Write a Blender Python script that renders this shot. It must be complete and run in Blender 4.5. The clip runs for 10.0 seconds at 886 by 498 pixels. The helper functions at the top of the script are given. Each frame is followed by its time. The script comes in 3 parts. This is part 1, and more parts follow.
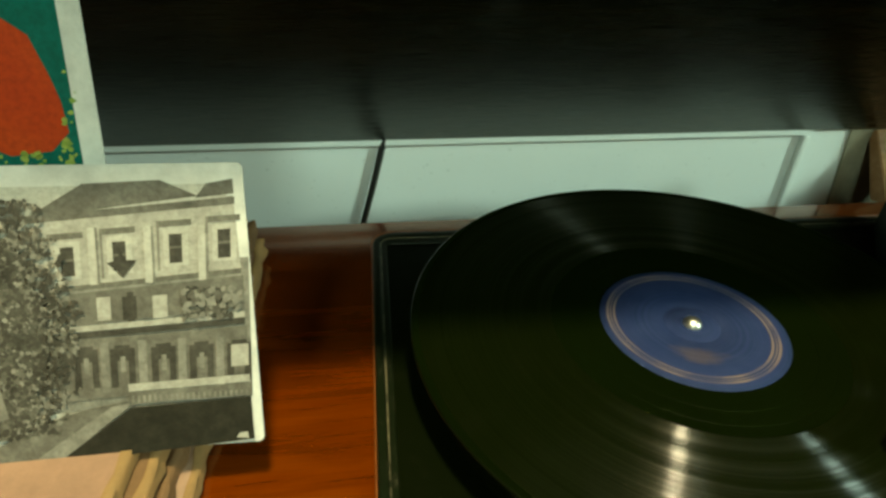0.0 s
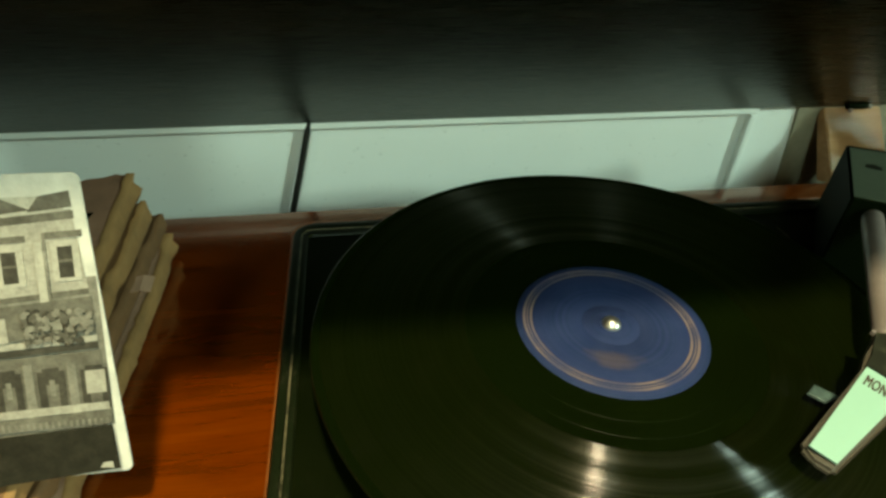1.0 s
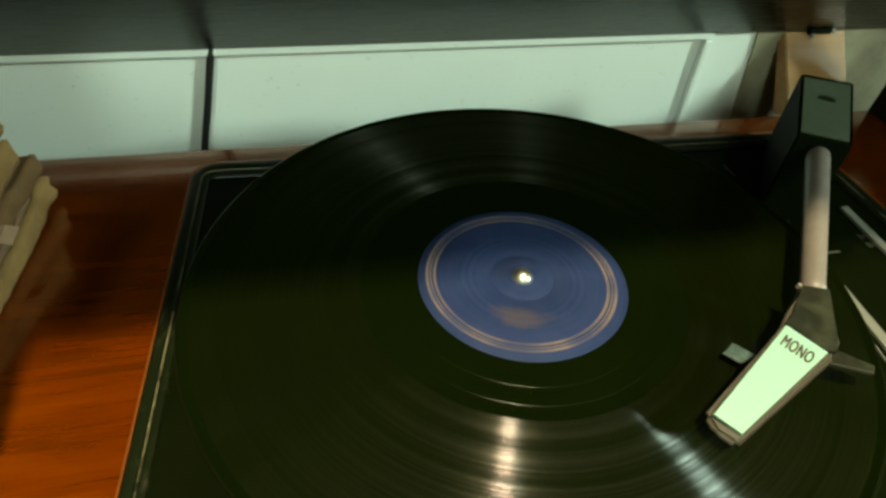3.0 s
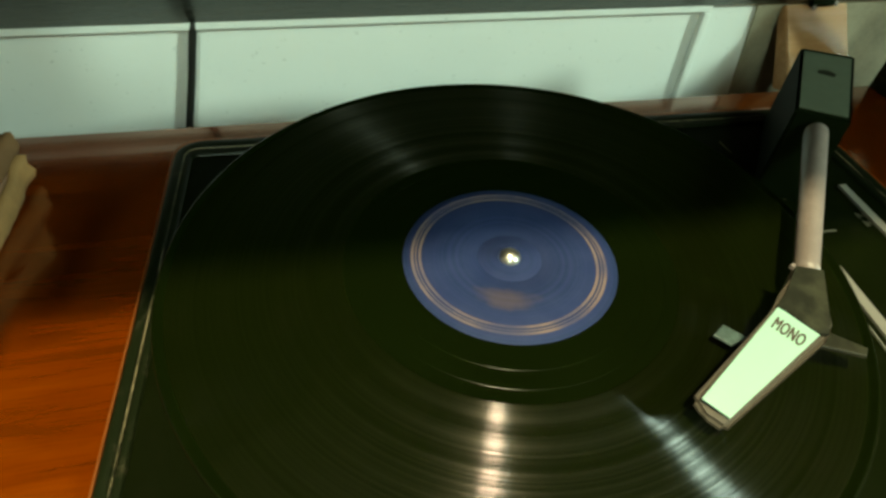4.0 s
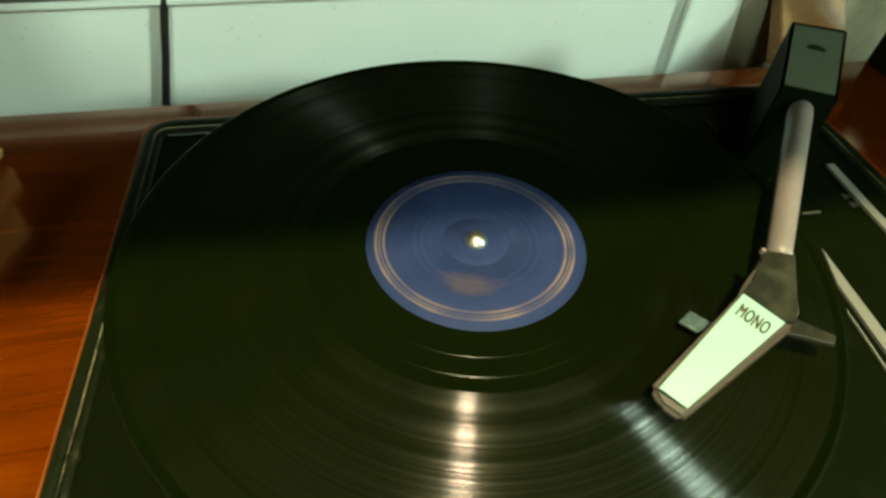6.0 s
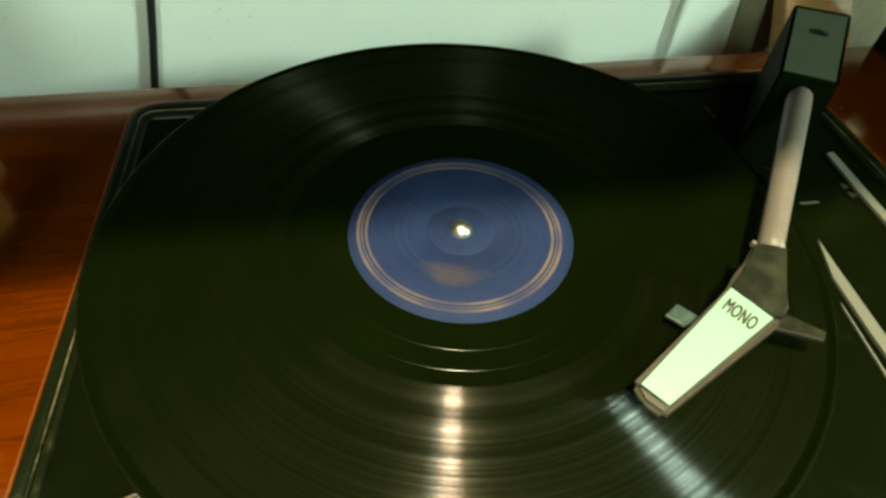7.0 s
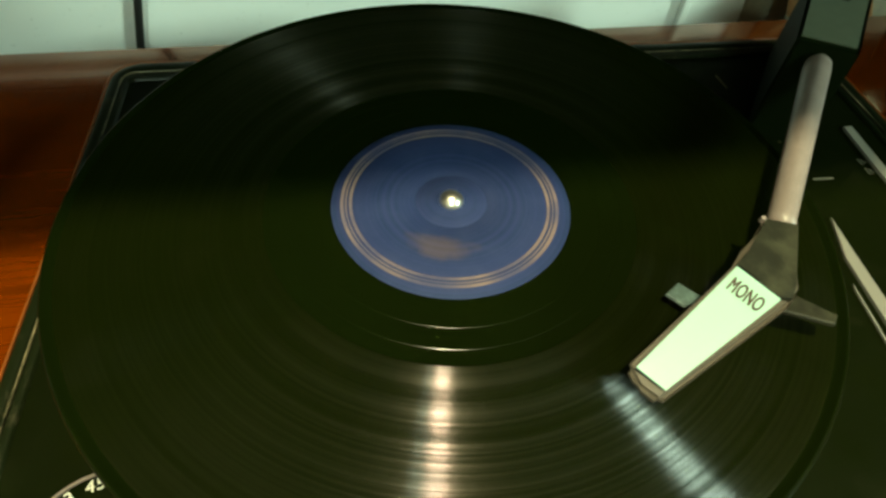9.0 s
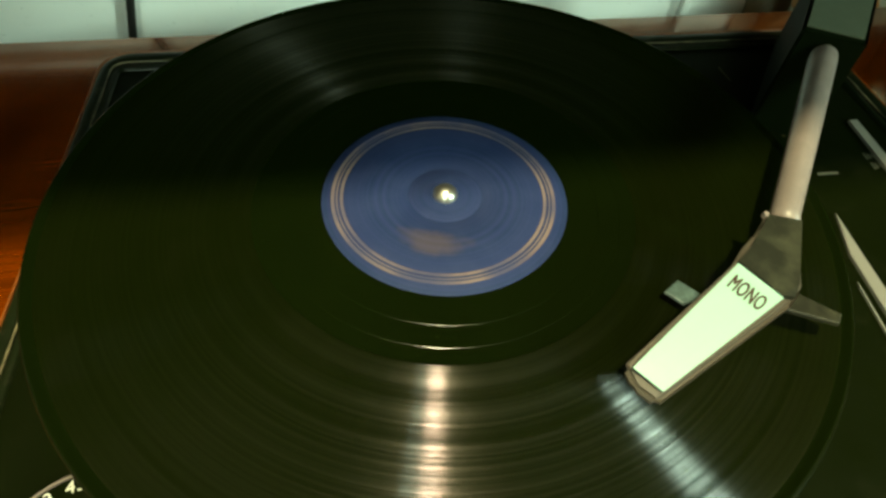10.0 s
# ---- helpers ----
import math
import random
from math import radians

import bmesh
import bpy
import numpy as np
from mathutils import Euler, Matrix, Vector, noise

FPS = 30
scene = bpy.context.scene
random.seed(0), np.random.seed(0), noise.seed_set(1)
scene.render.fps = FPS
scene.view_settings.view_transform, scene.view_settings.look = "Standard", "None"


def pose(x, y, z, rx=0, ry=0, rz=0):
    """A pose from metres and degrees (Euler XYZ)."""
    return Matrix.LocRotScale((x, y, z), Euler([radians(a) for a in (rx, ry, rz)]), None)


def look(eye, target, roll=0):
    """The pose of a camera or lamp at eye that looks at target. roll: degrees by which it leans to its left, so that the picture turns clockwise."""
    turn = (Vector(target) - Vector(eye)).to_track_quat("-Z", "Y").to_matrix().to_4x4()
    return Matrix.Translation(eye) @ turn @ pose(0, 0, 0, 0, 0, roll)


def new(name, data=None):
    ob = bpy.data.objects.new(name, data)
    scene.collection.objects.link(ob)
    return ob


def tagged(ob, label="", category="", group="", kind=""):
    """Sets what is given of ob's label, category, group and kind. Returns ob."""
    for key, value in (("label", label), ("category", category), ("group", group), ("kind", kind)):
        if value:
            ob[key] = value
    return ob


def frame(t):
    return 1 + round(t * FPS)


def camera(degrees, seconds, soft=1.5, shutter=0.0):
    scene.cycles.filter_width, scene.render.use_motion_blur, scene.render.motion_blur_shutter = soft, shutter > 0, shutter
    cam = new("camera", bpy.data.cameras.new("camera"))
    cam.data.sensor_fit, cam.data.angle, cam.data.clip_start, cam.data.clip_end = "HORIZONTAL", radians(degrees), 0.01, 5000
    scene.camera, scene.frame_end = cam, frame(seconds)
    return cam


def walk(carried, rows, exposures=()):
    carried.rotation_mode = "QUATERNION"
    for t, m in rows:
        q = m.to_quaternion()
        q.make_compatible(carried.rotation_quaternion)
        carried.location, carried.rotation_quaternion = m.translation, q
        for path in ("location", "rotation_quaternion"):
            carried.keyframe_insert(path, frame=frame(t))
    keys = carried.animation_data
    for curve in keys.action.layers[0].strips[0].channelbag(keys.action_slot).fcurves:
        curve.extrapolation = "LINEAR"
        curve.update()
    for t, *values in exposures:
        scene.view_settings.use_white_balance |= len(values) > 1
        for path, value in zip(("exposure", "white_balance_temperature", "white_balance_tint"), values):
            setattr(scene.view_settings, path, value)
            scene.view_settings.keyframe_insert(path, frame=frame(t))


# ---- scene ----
# The record's top face is z = 0 and its spindle stands at the origin; y runs to the wall behind.
cam = camera(73.58, 10.0, soft=2.8, shutter=0.0)
ROWS = [
    (0.0, -0.1350, -0.1800, 0.1614, 57.21, -1.54, -7.31),
    (0.5, -0.1145, -0.1745, 0.1662, 55.55, -2.18, -8.79),
    (1.0, -0.1021, -0.1638, 0.1646, 54.08, -2.03, -9.21),
    (1.5, -0.0919, -0.1554, 0.1596, 52.31, -2.29, -9.95),
    (2.0, -0.0818, -0.1490, 0.1564, 49.90, -2.33, -10.52),
    (2.5, -0.0717, -0.1473, 0.1558, 48.72, -2.77, -10.80),
    (4.0, -0.0598, -0.1425, 0.1513, 45.59, -2.77, -10.98),
    (4.5, -0.0551, -0.1416, 0.1526, 44.95, -2.77, -10.70),
    (5.0, -0.0514, -0.1408, 0.1518, 44.69, -2.72, -10.56),
    (5.5, -0.0477, -0.1405, 0.1506, 44.04, -2.50, -10.61),
    (7.0, -0.0362, -0.1372, 0.1483, 41.74, -2.31, -9.84),
    (7.5, -0.0325, -0.1334, 0.1448, 40.96, -2.55, -9.35),
    (8.0, -0.0308, -0.1310, 0.1423, 40.69, -2.41, -9.13),
    (8.5, -0.0287, -0.1314, 0.1406, 39.81, -2.50, -9.21),
    (9.0, -0.0292, -0.1318, 0.1392, 39.37, -2.49, -8.77),
    (9.5, -0.0278, -0.1313, 0.1365, 39.28, -2.54, -8.66),
    (10.0, -0.0259, -0.1289, 0.1357, 38.79, -2.49, -8.49),
]
EXPOSURES = [(0.0, -0.25, 7500, -32), (2.5, 0.0, 7700, -29), (10.0, 0.25, 7900, -33)]
walk(cam, [(t, pose(*row)) for t, *row in ROWS], EXPOSURES)

# ---- light ----
FLOOR, CEIL = -0.80, 2.05
world = bpy.data.worlds.new("sky")
world.use_nodes = True
scene.world = world
sky = world.node_tree.nodes.new("ShaderNodeTexSky")
sky.sky_type, sky.sun_disc = "NISHITA", False
sky.sun_elevation, sky.sun_rotation = radians(35), radians(140)
world.node_tree.links.new(sky.outputs[0], world.node_tree.nodes["Background"].inputs[0])
world.node_tree.nodes["Background"].inputs[1].default_value = 0.05


def lamp(name, kind, m, energy, color, **settings):
    data = bpy.data.lights.new(name, kind)
    data.energy, data.color = energy, color
    if kind == "AREA":
        data.shape, data.size, data.size_y = "RECTANGLE", settings["size"], settings["size_y"]
    else:
        data.shadow_soft_size = settings["radius"]
    ob = new(name, data)
    ob.matrix_world = m
    return ob


WIN_E = (2.0, -1.40, 1.05, 0.32, 0.46)      # window in the east wall: x, y, z, width, height
WIN_S = (-0.54, -2.2, 1.50, 0.42, 0.80)     # window in the south wall
BULB = (-0.062, -0.435, 1.36)
lamp("daylight_east", "AREA", look((2.06, WIN_E[1], WIN_E[2]), (0, 0, 0)), 70, (0.80, 0.93, 1.0), size=WIN_E[3], size_y=WIN_E[4])
lamp("daylight_south", "AREA", look((WIN_S[0], -2.26, WIN_S[2]), (0, 0, 0)), 27, (0.80, 0.93, 1.0), size=WIN_S[3], size_y=WIN_S[4])
lamp("bulb_light", "POINT", Matrix.Translation(BULB), 140, (1.0, 0.78, 0.62), radius=0.058)


# ---- materials ----
class Mat:
    """A principled material with short calls for its nodes."""

    def __init__(self, name, color=(0.5, 0.5, 0.5), rough=0.5, metal=0.0, **extra):
        self.m = bpy.data.materials.new(name)
        self.m.use_nodes = True
        self.t = self.m.node_tree
        self.b = self.t.nodes["Principled BSDF"]
        self.set("Base Color", (*color, 1)), self.set("Roughness", rough), self.set("Metallic", metal)
        for k, v in extra.items():
            self.set(k.replace("_", " "), v)
        self.co = None

    def set(self, key, value):
        if isinstance(value, bpy.types.NodeSocket):
            self.t.links.new(value, self.b.inputs[key])
        else:
            self.b.inputs[key].default_value = value

    def node(self, kind, **ins):
        n = self.t.nodes.new("ShaderNode" + kind)
        for k, v in ins.items():
            self.feed(n, k, v)
        return n

    def feed(self, n, k, v):
        k = int(k[1:]) if k[0] == "i" and k[1:].isdigit() else k.replace("_", " ")
        if isinstance(v, bpy.types.NodeSocket):
            self.t.links.new(v, n.inputs[k])
        else:
            n.inputs[k].default_value = v

    def coords(self, scale=(1, 1, 1), generated="Object"):
        c = self.node("TexCoord")
        m = self.node("Mapping", Vector=c.outputs[generated], Scale=scale)
        return m.outputs[0]

    def noise(self, scale, detail=4, rough=0.55, stretch=(1, 1, 1), distortion=0.0):
        n = self.node("TexNoise", Vector=self.coords(stretch), Scale=scale, Detail=detail, Roughness=rough, Distortion=distortion)
        return n.outputs[0]

    def ramp(self, fac, stops):
        n = self.node("ValToRGB", Fac=fac)
        e = n.color_ramp.elements
        while len(e) < len(stops):
            e.new(0.5)
        for x, (p, c) in zip(e, stops):
            x.position = p
            x.color = (*c, 1) if len(c) == 3 else c
        return n.outputs[0]

    def grey(self, fac, a, b, lo=0.0, hi=1.0):
        n = self.node("MapRange", Value=fac, From_Min=a, From_Max=b, To_Min=lo, To_Max=hi)
        return n.outputs[0]

    def mix(self, fac, a, b, how="MIX"):
        n = self.node("Mix")
        n.data_type, n.blend_type = "RGBA", how
        for k, v in ((0, fac), (6, a), (7, b)):
            if isinstance(v, bpy.types.NodeSocket):
                self.t.links.new(v, n.inputs[k])
            else:
                n.inputs[k].default_value = v if k == 0 else (*v, 1)
        return n.outputs[2]

    def math(self, op, a, b=0.0):
        n = self.node("Math", i0=a, i1=b)
        n.operation = op
        return n.outputs[0]

    def bump(self, height, strength=0.2, distance=0.001):
        n = self.node("Bump", Height=height, Strength=strength, Distance=distance)
        self.set("Normal", n.outputs[0])
        return self


def lacquered_wood(name, dark, mid, light, gloss, haze=0.0, shine=1.7, tint=None):
    w = Mat(name, mid, 0.42)
    long = w.noise(1.0, 6, 0.62, (9, 95, 95), 0.6)
    fine = w.noise(1.0, 3, 0.6, (40, 900, 900))
    base = w.ramp(long, [(0.30, dark), (0.5, mid), (0.72, light)])
    w.set("Base Color", w.mix(w.grey(fine, 0.45, 0.75, 0.0, 0.35), base, dark))
    w.set("Roughness", w.grey(fine, 0.3, 0.7, 0.12, 0.18) if gloss > 0.5 else w.grey(fine, 0.3, 0.7, 0.34, 0.46))
    w.set("IOR", 2.0 if gloss > 0.5 else 1.5), w.set("Specular IOR Level", 0.5 if gloss > 0.5 else 0.05), w.set("Specular Tint", (1.0, 0.55, 0.32, 1)), w.set("Coat Weight", gloss), w.set("Coat IOR", shine), w.set("Coat Roughness", w.grey(w.noise(25, 3), 0.3, 0.7, 0.05 + haze, 0.09 + haze))
    if tint:
        w.set("Coat Weight", 0.0), w.set("Specular IOR Level", 0.115), w.set("Specular Tint", (*tint, 1))
        w.set("Roughness", w.grey(fine, 0.3, 0.7, 0.23, 0.31))
    return w.bump(fine, 0.12, 0.0004).m


WOOD = lacquered_wood("mahogany_lacquer", (0.064, 0.0115, 0.0008), (0.124, 0.0205, 0.0014), (0.174, 0.033, 0.0028), 0.6, 0.0, 1.55)
# lid's lacquered wood, with the shade of its underside put into the base colour
WOOD_SHADED = lacquered_wood("shaded_wood_lacquer", (0.002, 0.0032, 0.0004), (0.006, 0.0066, 0.0008), (0.016, 0.012, 0.0016), 0.14, 0.10, 1.6, (0.97, 0.98, 0.34))
WOOD_POST = lacquered_wood("pale_plywood", (0.26, 0.14, 0.07), (0.36, 0.20, 0.10), (0.45, 0.27, 0.15), 0.1)


def wall_paint(name, color):
    w = Mat(name, color, 0.55)
    stain = w.noise(7, 5, 0.6)
    base = w.mix(w.grey(stain, 0.45, 0.8, 0, 0.25), color, tuple(c * 0.8 for c in color))
    specks = w.noise(240, 3, 0.6, (1, 1, 1.6))
    w.set("Base Color", w.mix(w.grey(specks, 0.66, 0.76, 0, 0.45), base, tuple(c * 0.45 for c in color)))
    return w.bump(w.noise(160, 3), 0.08, 0.001).m


PAINT = wall_paint("white_oil_paint", (0.83, 0.85, 0.84))
ROOM_PAINT = wall_paint("room_wall_paint", (0.20, 0.17, 0.12))
CEIL_PAINT = wall_paint("ceiling_paint", (0.45, 0.43, 0.38))
FLOOR_WOOD = lacquered_wood("floor_boards", (0.10, 0.05, 0.025), (0.2, 0.10, 0.05), (0.28, 0.15, 0.08), 0.1)


def black_plastic():
    w = Mat("black_bakelite", (0.004, 0.004, 0.0035), 0.5, Specular_IOR_Level=0.035)
    dust = w.noise(60, 6, 0.7)
    w.set("Base Color", w.mix(w.grey(dust, 0.55, 0.8, 0, 0.5), (0.0032, 0.0048, 0.0007), (0.011, 0.011, 0.004)))
    w.set("Roughness", w.grey(dust, 0.35, 0.7, 0.4, 0.65))
    return w.bump(w.noise(300, 2), 0.05, 0.0003).m


BLACK = black_plastic()


def worn_rim():
    w = Mat("worn_rim", (0.02, 0.018, 0.012), 0.36, Specular_IOR_Level=0.24)
    n = w.noise(110, 6, 0.8)
    w.set("Base Color", w.mix(w.grey(n, 0.55, 0.85), (0.006, 0.0090, 0.0028), (0.07, 0.062, 0.040)))
    return w.bump(n, 0.1, 0.0004).m


RIM = worn_rim()


def worn_edge():
    w = Mat("rubbed_bare_edge", (0.2, 0.18, 0.13), 0.4)
    n = w.noise(70, 5, 0.75)
    w.set("Base Color", w.mix(w.grey(n, 0.42, 0.62), (0.012, 0.014, 0.006), (0.20, 0.170, 0.105)))
    return w.m


WORN = worn_edge()


def shellac():
    """Pressed grooves run round the spindle: their walls tilt the surface towards and away from it."""
    w = Mat("grooved_shellac", (0.004, 0.004, 0.004), 0.2, Specular_IOR_Level=0.6)
    c = w.node("TexCoord")
    sep = w.node("SeparateXYZ", Vector=c.outputs["Object"])
    r = w.math("SQRT", w.math("ADD", w.math("MULTIPLY", sep.outputs[0], sep.outputs[0]), w.math("MULTIPLY", sep.outputs[1], sep.outputs[1])))
    band = w.node("TexNoise", Scale=950.0, Detail=6.0, Roughness=0.75)
    band.noise_dimensions = "1D"
    w.t.links.new(r, band.inputs["W"])
    tracks = w.node("TexNoise", Scale=210.0, Detail=2.0, Roughness=0.6)
    tracks.noise_dimensions = "1D"
    w.t.links.new(r, tracks.inputs["W"])
    flat_part = w.node("CombineXYZ", X=sep.outputs[0], Y=sep.outputs[1], Z=0.0)
    out = w.node("VectorMath", i0=flat_part.outputs[0])
    out.operation = "NORMALIZE"

    def leaning(slope):
        push = w.node("VectorMath", i0=out.outputs[0])
        push.operation = "SCALE"
        w.t.links.new(slope, push.inputs["Scale"])
        tilt = w.node("VectorMath", i0=push.outputs[0], i1=(0, 0, 1))
        tilt.operation = "ADD"
        unit = w.node("VectorMath", i0=tilt.outputs[0])
        unit.operation = "NORMALIZE"
        return unit.outputs[0]

    def scatter(steps):
        g = w.node("TexWhiteNoise")
        g.noise_dimensions = "1D"
        w.t.links.new(w.math("FLOOR", w.math("MULTIPLY", r, steps)), g.inputs["W"])
        return w.math("SUBTRACT", w.math("MULTIPLY", g.outputs[0], 2.0), 1.0)

    tan = w.node("Tangent")
    tan.direction_type, tan.axis = "RADIAL", "Z"
    dust = w.noise(60, 6, 0.7)
    w.set("Roughness", 0.5), w.set("Specular IOR Level", 0.0)
    w.set("Base Color", w.mix(w.grey(dust, 0.5, 0.85, 0, 0.4), (0.0034, 0.0049, 0.0007), (0.0070, 0.0076, 0.0026)))

    def lobe(shader, slope, color, rough):
        mixed_bands = w.math("ADD", w.math("MULTIPLY", band.outputs[0], 0.55), w.math("MULTIPLY", tracks.outputs[0], 0.45))
        tone = w.mix(w.grey(mixed_bands, 0.38, 0.63), tuple(c * 0.25 for c in color), tuple(c * 1.9 for c in color))
        g = w.node("BsdfAnisotropic", Color=tone, Roughness=rough, Anisotropy=-0.684, Rotation=0.25, Normal=leaning(slope), Tangent=tan.outputs[0])
        both = w.node("AddShader", i0=shader, i1=g.outputs[0])
        return both.outputs[0]

    # shoulders of the grooves lean some 17 degrees, their walls 30 to 45; none of the surface lies flat
    land, wall = scatter(61000.0), scatter(47000.0)
    mixed = lobe(w.b.outputs[0], w.math("ADD", w.math("MULTIPLY", w.math("SIGN", land), 0.22), w.math("MULTIPLY", land, 0.22)), (0.0092, 0.0068, 0.0080), w.grey(dust, 0.3, 0.75, 0.16, 0.21))
    mixed = lobe(mixed, w.math("MULTIPLY", w.math("SIGN", land), 0.26), (0.0078, 0.0070, 0.0056), 0.43)
    mixed = lobe(mixed, w.math("ADD", w.math("MULTIPLY", w.math("SIGN", w.math("ADD", wall, 0.45)), 0.60), w.math("MULTIPLY", wall, 0.26)), (0.0100, 0.0100, 0.0105), 0.19)
    w.t.links.new(mixed, w.t.nodes["Material Output"].inputs["Surface"])
    return w.m


GROOVED = shellac()
SMOOTH = Mat("smooth_shellac", (0.0030, 0.0050, 0.0007), 0.2, Specular_IOR_Level=0.14).m


def label_paper():
    w = Mat("blue_label_paper", (0.05, 0.08, 0.35), 0.6, Specular_IOR_Level=0.12)
    c = w.node("TexCoord")
    sep = w.node("SeparateXYZ", Vector=c.outputs["Object"])
    r = w.math("SQRT", w.math("ADD", w.math("MULTIPLY", sep.outputs[0], sep.outputs[0]), w.math("MULTIPLY", sep.outputs[1], sep.outputs[1])))
    band = w.node("TexNoise", Scale=700.0, Detail=3.0, Roughness=0.6)
    band.noise_dimensions = "1D"
    w.t.links.new(r, band.inputs["W"])
    blue = w.mix(w.grey(band.outputs[0], 0.3, 0.7), (0.012, 0.0235, 0.072), (0.022, 0.0300, 0.098))
    soft = w.mix(w.grey(w.noise(120, 5, 0.65), 0.4, 0.75, 0, 0.45), blue, (0.031, 0.042, 0.105))
    # dull gold emblem, worn to a curved smear
    ang = w.math("ARCTAN2", sep.outputs[1], sep.outputs[0])
    du = w.math("ABSOLUTE", w.math("MULTIPLY", w.math("ADD", ang, 1.88), 1.25))
    dr = w.math("ABSOLUTE", w.math("MULTIPLY", w.math("SUBTRACT", r, 0.0205), 150.0))
    d = w.math("ADD", w.math("POWER", du, 2.0), w.math("POWER", dr, 2.0))
    d = w.math("ADD", d, w.math("MULTIPLY", w.math("SUBTRACT", w.noise(170, 3), 0.5), 0.9))
    w.set("Base Color", w.mix(w.grey(d, 0.60, 0.10, 0.0, 0.42), soft, (0.105, 0.072, 0.060)))
    return w.m


LABEL = label_paper()


def worn_print():
    w = Mat("dull_gold_print", (0.16, 0.11, 0.085), 0.45)
    w.set("Base Color", w.mix(w.grey(w.noise(55, 3), 0.38, 0.62), (0.06, 0.055, 0.10), (0.175, 0.125, 0.120)))
    return w.m


GOLD = worn_print()
STEEL = Mat("polished_steel", (0.75, 0.72, 0.66), 0.36, 1.0).m


def grey_plastic(name, color, rough, spec=0.5, wear=1.6, size=140):
    w = Mat(name, color, rough, Specular_IOR_Level=spec)
    n = w.noise(size, 5, 0.7)
    w.set("Base Color", w.mix(w.grey(n, 0.45, 0.75, 0, 0.4 if wear < 2 else 0.8), color, tuple(c * wear for c in color)))
    return w.bump(n, 0.1, 0.0003).m


HEAD = grey_plastic("brown_grey_plastic", (0.070, 0.060, 0.048), 0.42, 0.3)
HEAD_DARK = grey_plastic("dark_grey_plastic", (0.0035, 0.0062, 0.0014), 0.6, 0.03)
NECK = grey_plastic("scuffed_dark_plastic", (0.013, 0.013, 0.008), 0.5, 0.25, 4.0, 95)
FACE = grey_plastic("slate_grey_plate", (0.085, 0.098, 0.070), 0.42)
PLATE = Mat("ivory_plate", (0.29, 0.46, 0.38), 0.4).m
TUBE = grey_plastic("grey_enamel_tube", (0.195, 0.160, 0.150), 0.4)
INK = Mat("black_ink", (0.060, 0.040, 0.034), 0.6, Specular_IOR_Level=0.1).m
WHITE_INK = Mat("white_print", (0.62, 0.61, 0.55), 0.6).m
FAINT_INK = Mat("faint_print", (0.085, 0.085, 0.065), 0.6).m
# brassy colour of the highlight drawn along the chassis edge
EDGE_GLINT = grey_plastic("edge_glint", (0.17, 0.052, 0.014), 0.35)
TRIM = Mat("pale_metal_trim", (0.42, 0.40, 0.36), 0.38, 0.6).m
CABLE = Mat("black_rubber", (0.010, 0.010, 0.009), 0.5).m
GLASSY = grey_plastic("lift_tab", (0.070, 0.105, 0.105), 0.35, 0.4, 2.6, 260)


def kraft(name, color):
    w = Mat(name, color, 0.8)
    n = w.noise(30, 6, 0.7)
    f = w.noise(400, 3, 0.6)
    w.set("Base Color", w.mix(w.grey(n, 0.40, 0.72, 0, 0.85), color, tuple(c * 0.5 for c in color)))
    return w.bump(f, 0.35, 0.0005).m


KRAFT = [kraft("kraft_paper", (0.34, 0.190, 0.122)), kraft("brown_paper", (0.18, 0.094, 0.040)), kraft("cream_paper", (0.40, 0.245, 0.165)), kraft("rubbed_fold_paper", (0.30, 0.170, 0.066))]
GREY_SHEET = kraft("grey_brown_sheet", (0.30, 0.265, 0.19))
CARD = kraft("card_stock", (0.68, 0.655, 0.60))


# ---- builders ----
def part(name, bm, material, parent=None, label="", smooth=False, m=None):
    me = bpy.data.meshes.new(name)
    bmesh.ops.recalc_face_normals(bm, faces=bm.faces)
    bm.to_mesh(me)
    bm.free()
    me.materials.append(material)
    if smooth:
        me.polygons.foreach_set("use_smooth", [True] * len(me.polygons))
    ob = new(name, me)
    ob.parent = parent
    if m is not None:
        ob.matrix_basis = m
    if label:
        ob["label"] = label
    return ob


def thing(name, label, category, m=None, group="", kind=""):
    ob = new(name)
    ob.empty_display_size = 0.02
    if m is not None:
        ob.matrix_basis = m
    return tagged(ob, label, category, group, kind)


def box(lo, hi, bevel=0.0, seg=2, bm=None):
    bm = bm or bmesh.new()
    c = [(a + b) / 2 for a, b in zip(lo, hi)]
    s = [abs(b - a) for a, b in zip(lo, hi)]
    made = bmesh.ops.create_cube(bm, size=1, matrix=Matrix.LocRotScale(c, None, s))
    if bevel:
        edges = list({e for v in made["verts"] for e in v.link_edges})
        bmesh.ops.bevel(bm, geom=edges, offset=bevel, segments=seg, profile=0.5, affect="EDGES")
    return bm


def prism(points, z0, z1, bevel=0.0, seg=2, tops=None):
    """An upright prism over a flat outline; tops gives each corner its own height."""
    bm = bmesh.new()
    low = [bm.verts.new((x, y, z0)) for x, y in points]
    high = [bm.verts.new((x, y, tops[i] if tops else z1)) for i, (x, y) in enumerate(points)]
    n = len(points)
    bm.faces.new(low[::-1])
    top = bm.faces.new(high)
    for i in range(n):
        bm.faces.new((low[i], low[(i + 1) % n], high[(i + 1) % n], high[i]))
    if bevel:
        bmesh.ops.bevel(bm, geom=list(top.edges), offset=bevel, segments=seg, profile=0.5, affect="EDGES")
    return bm


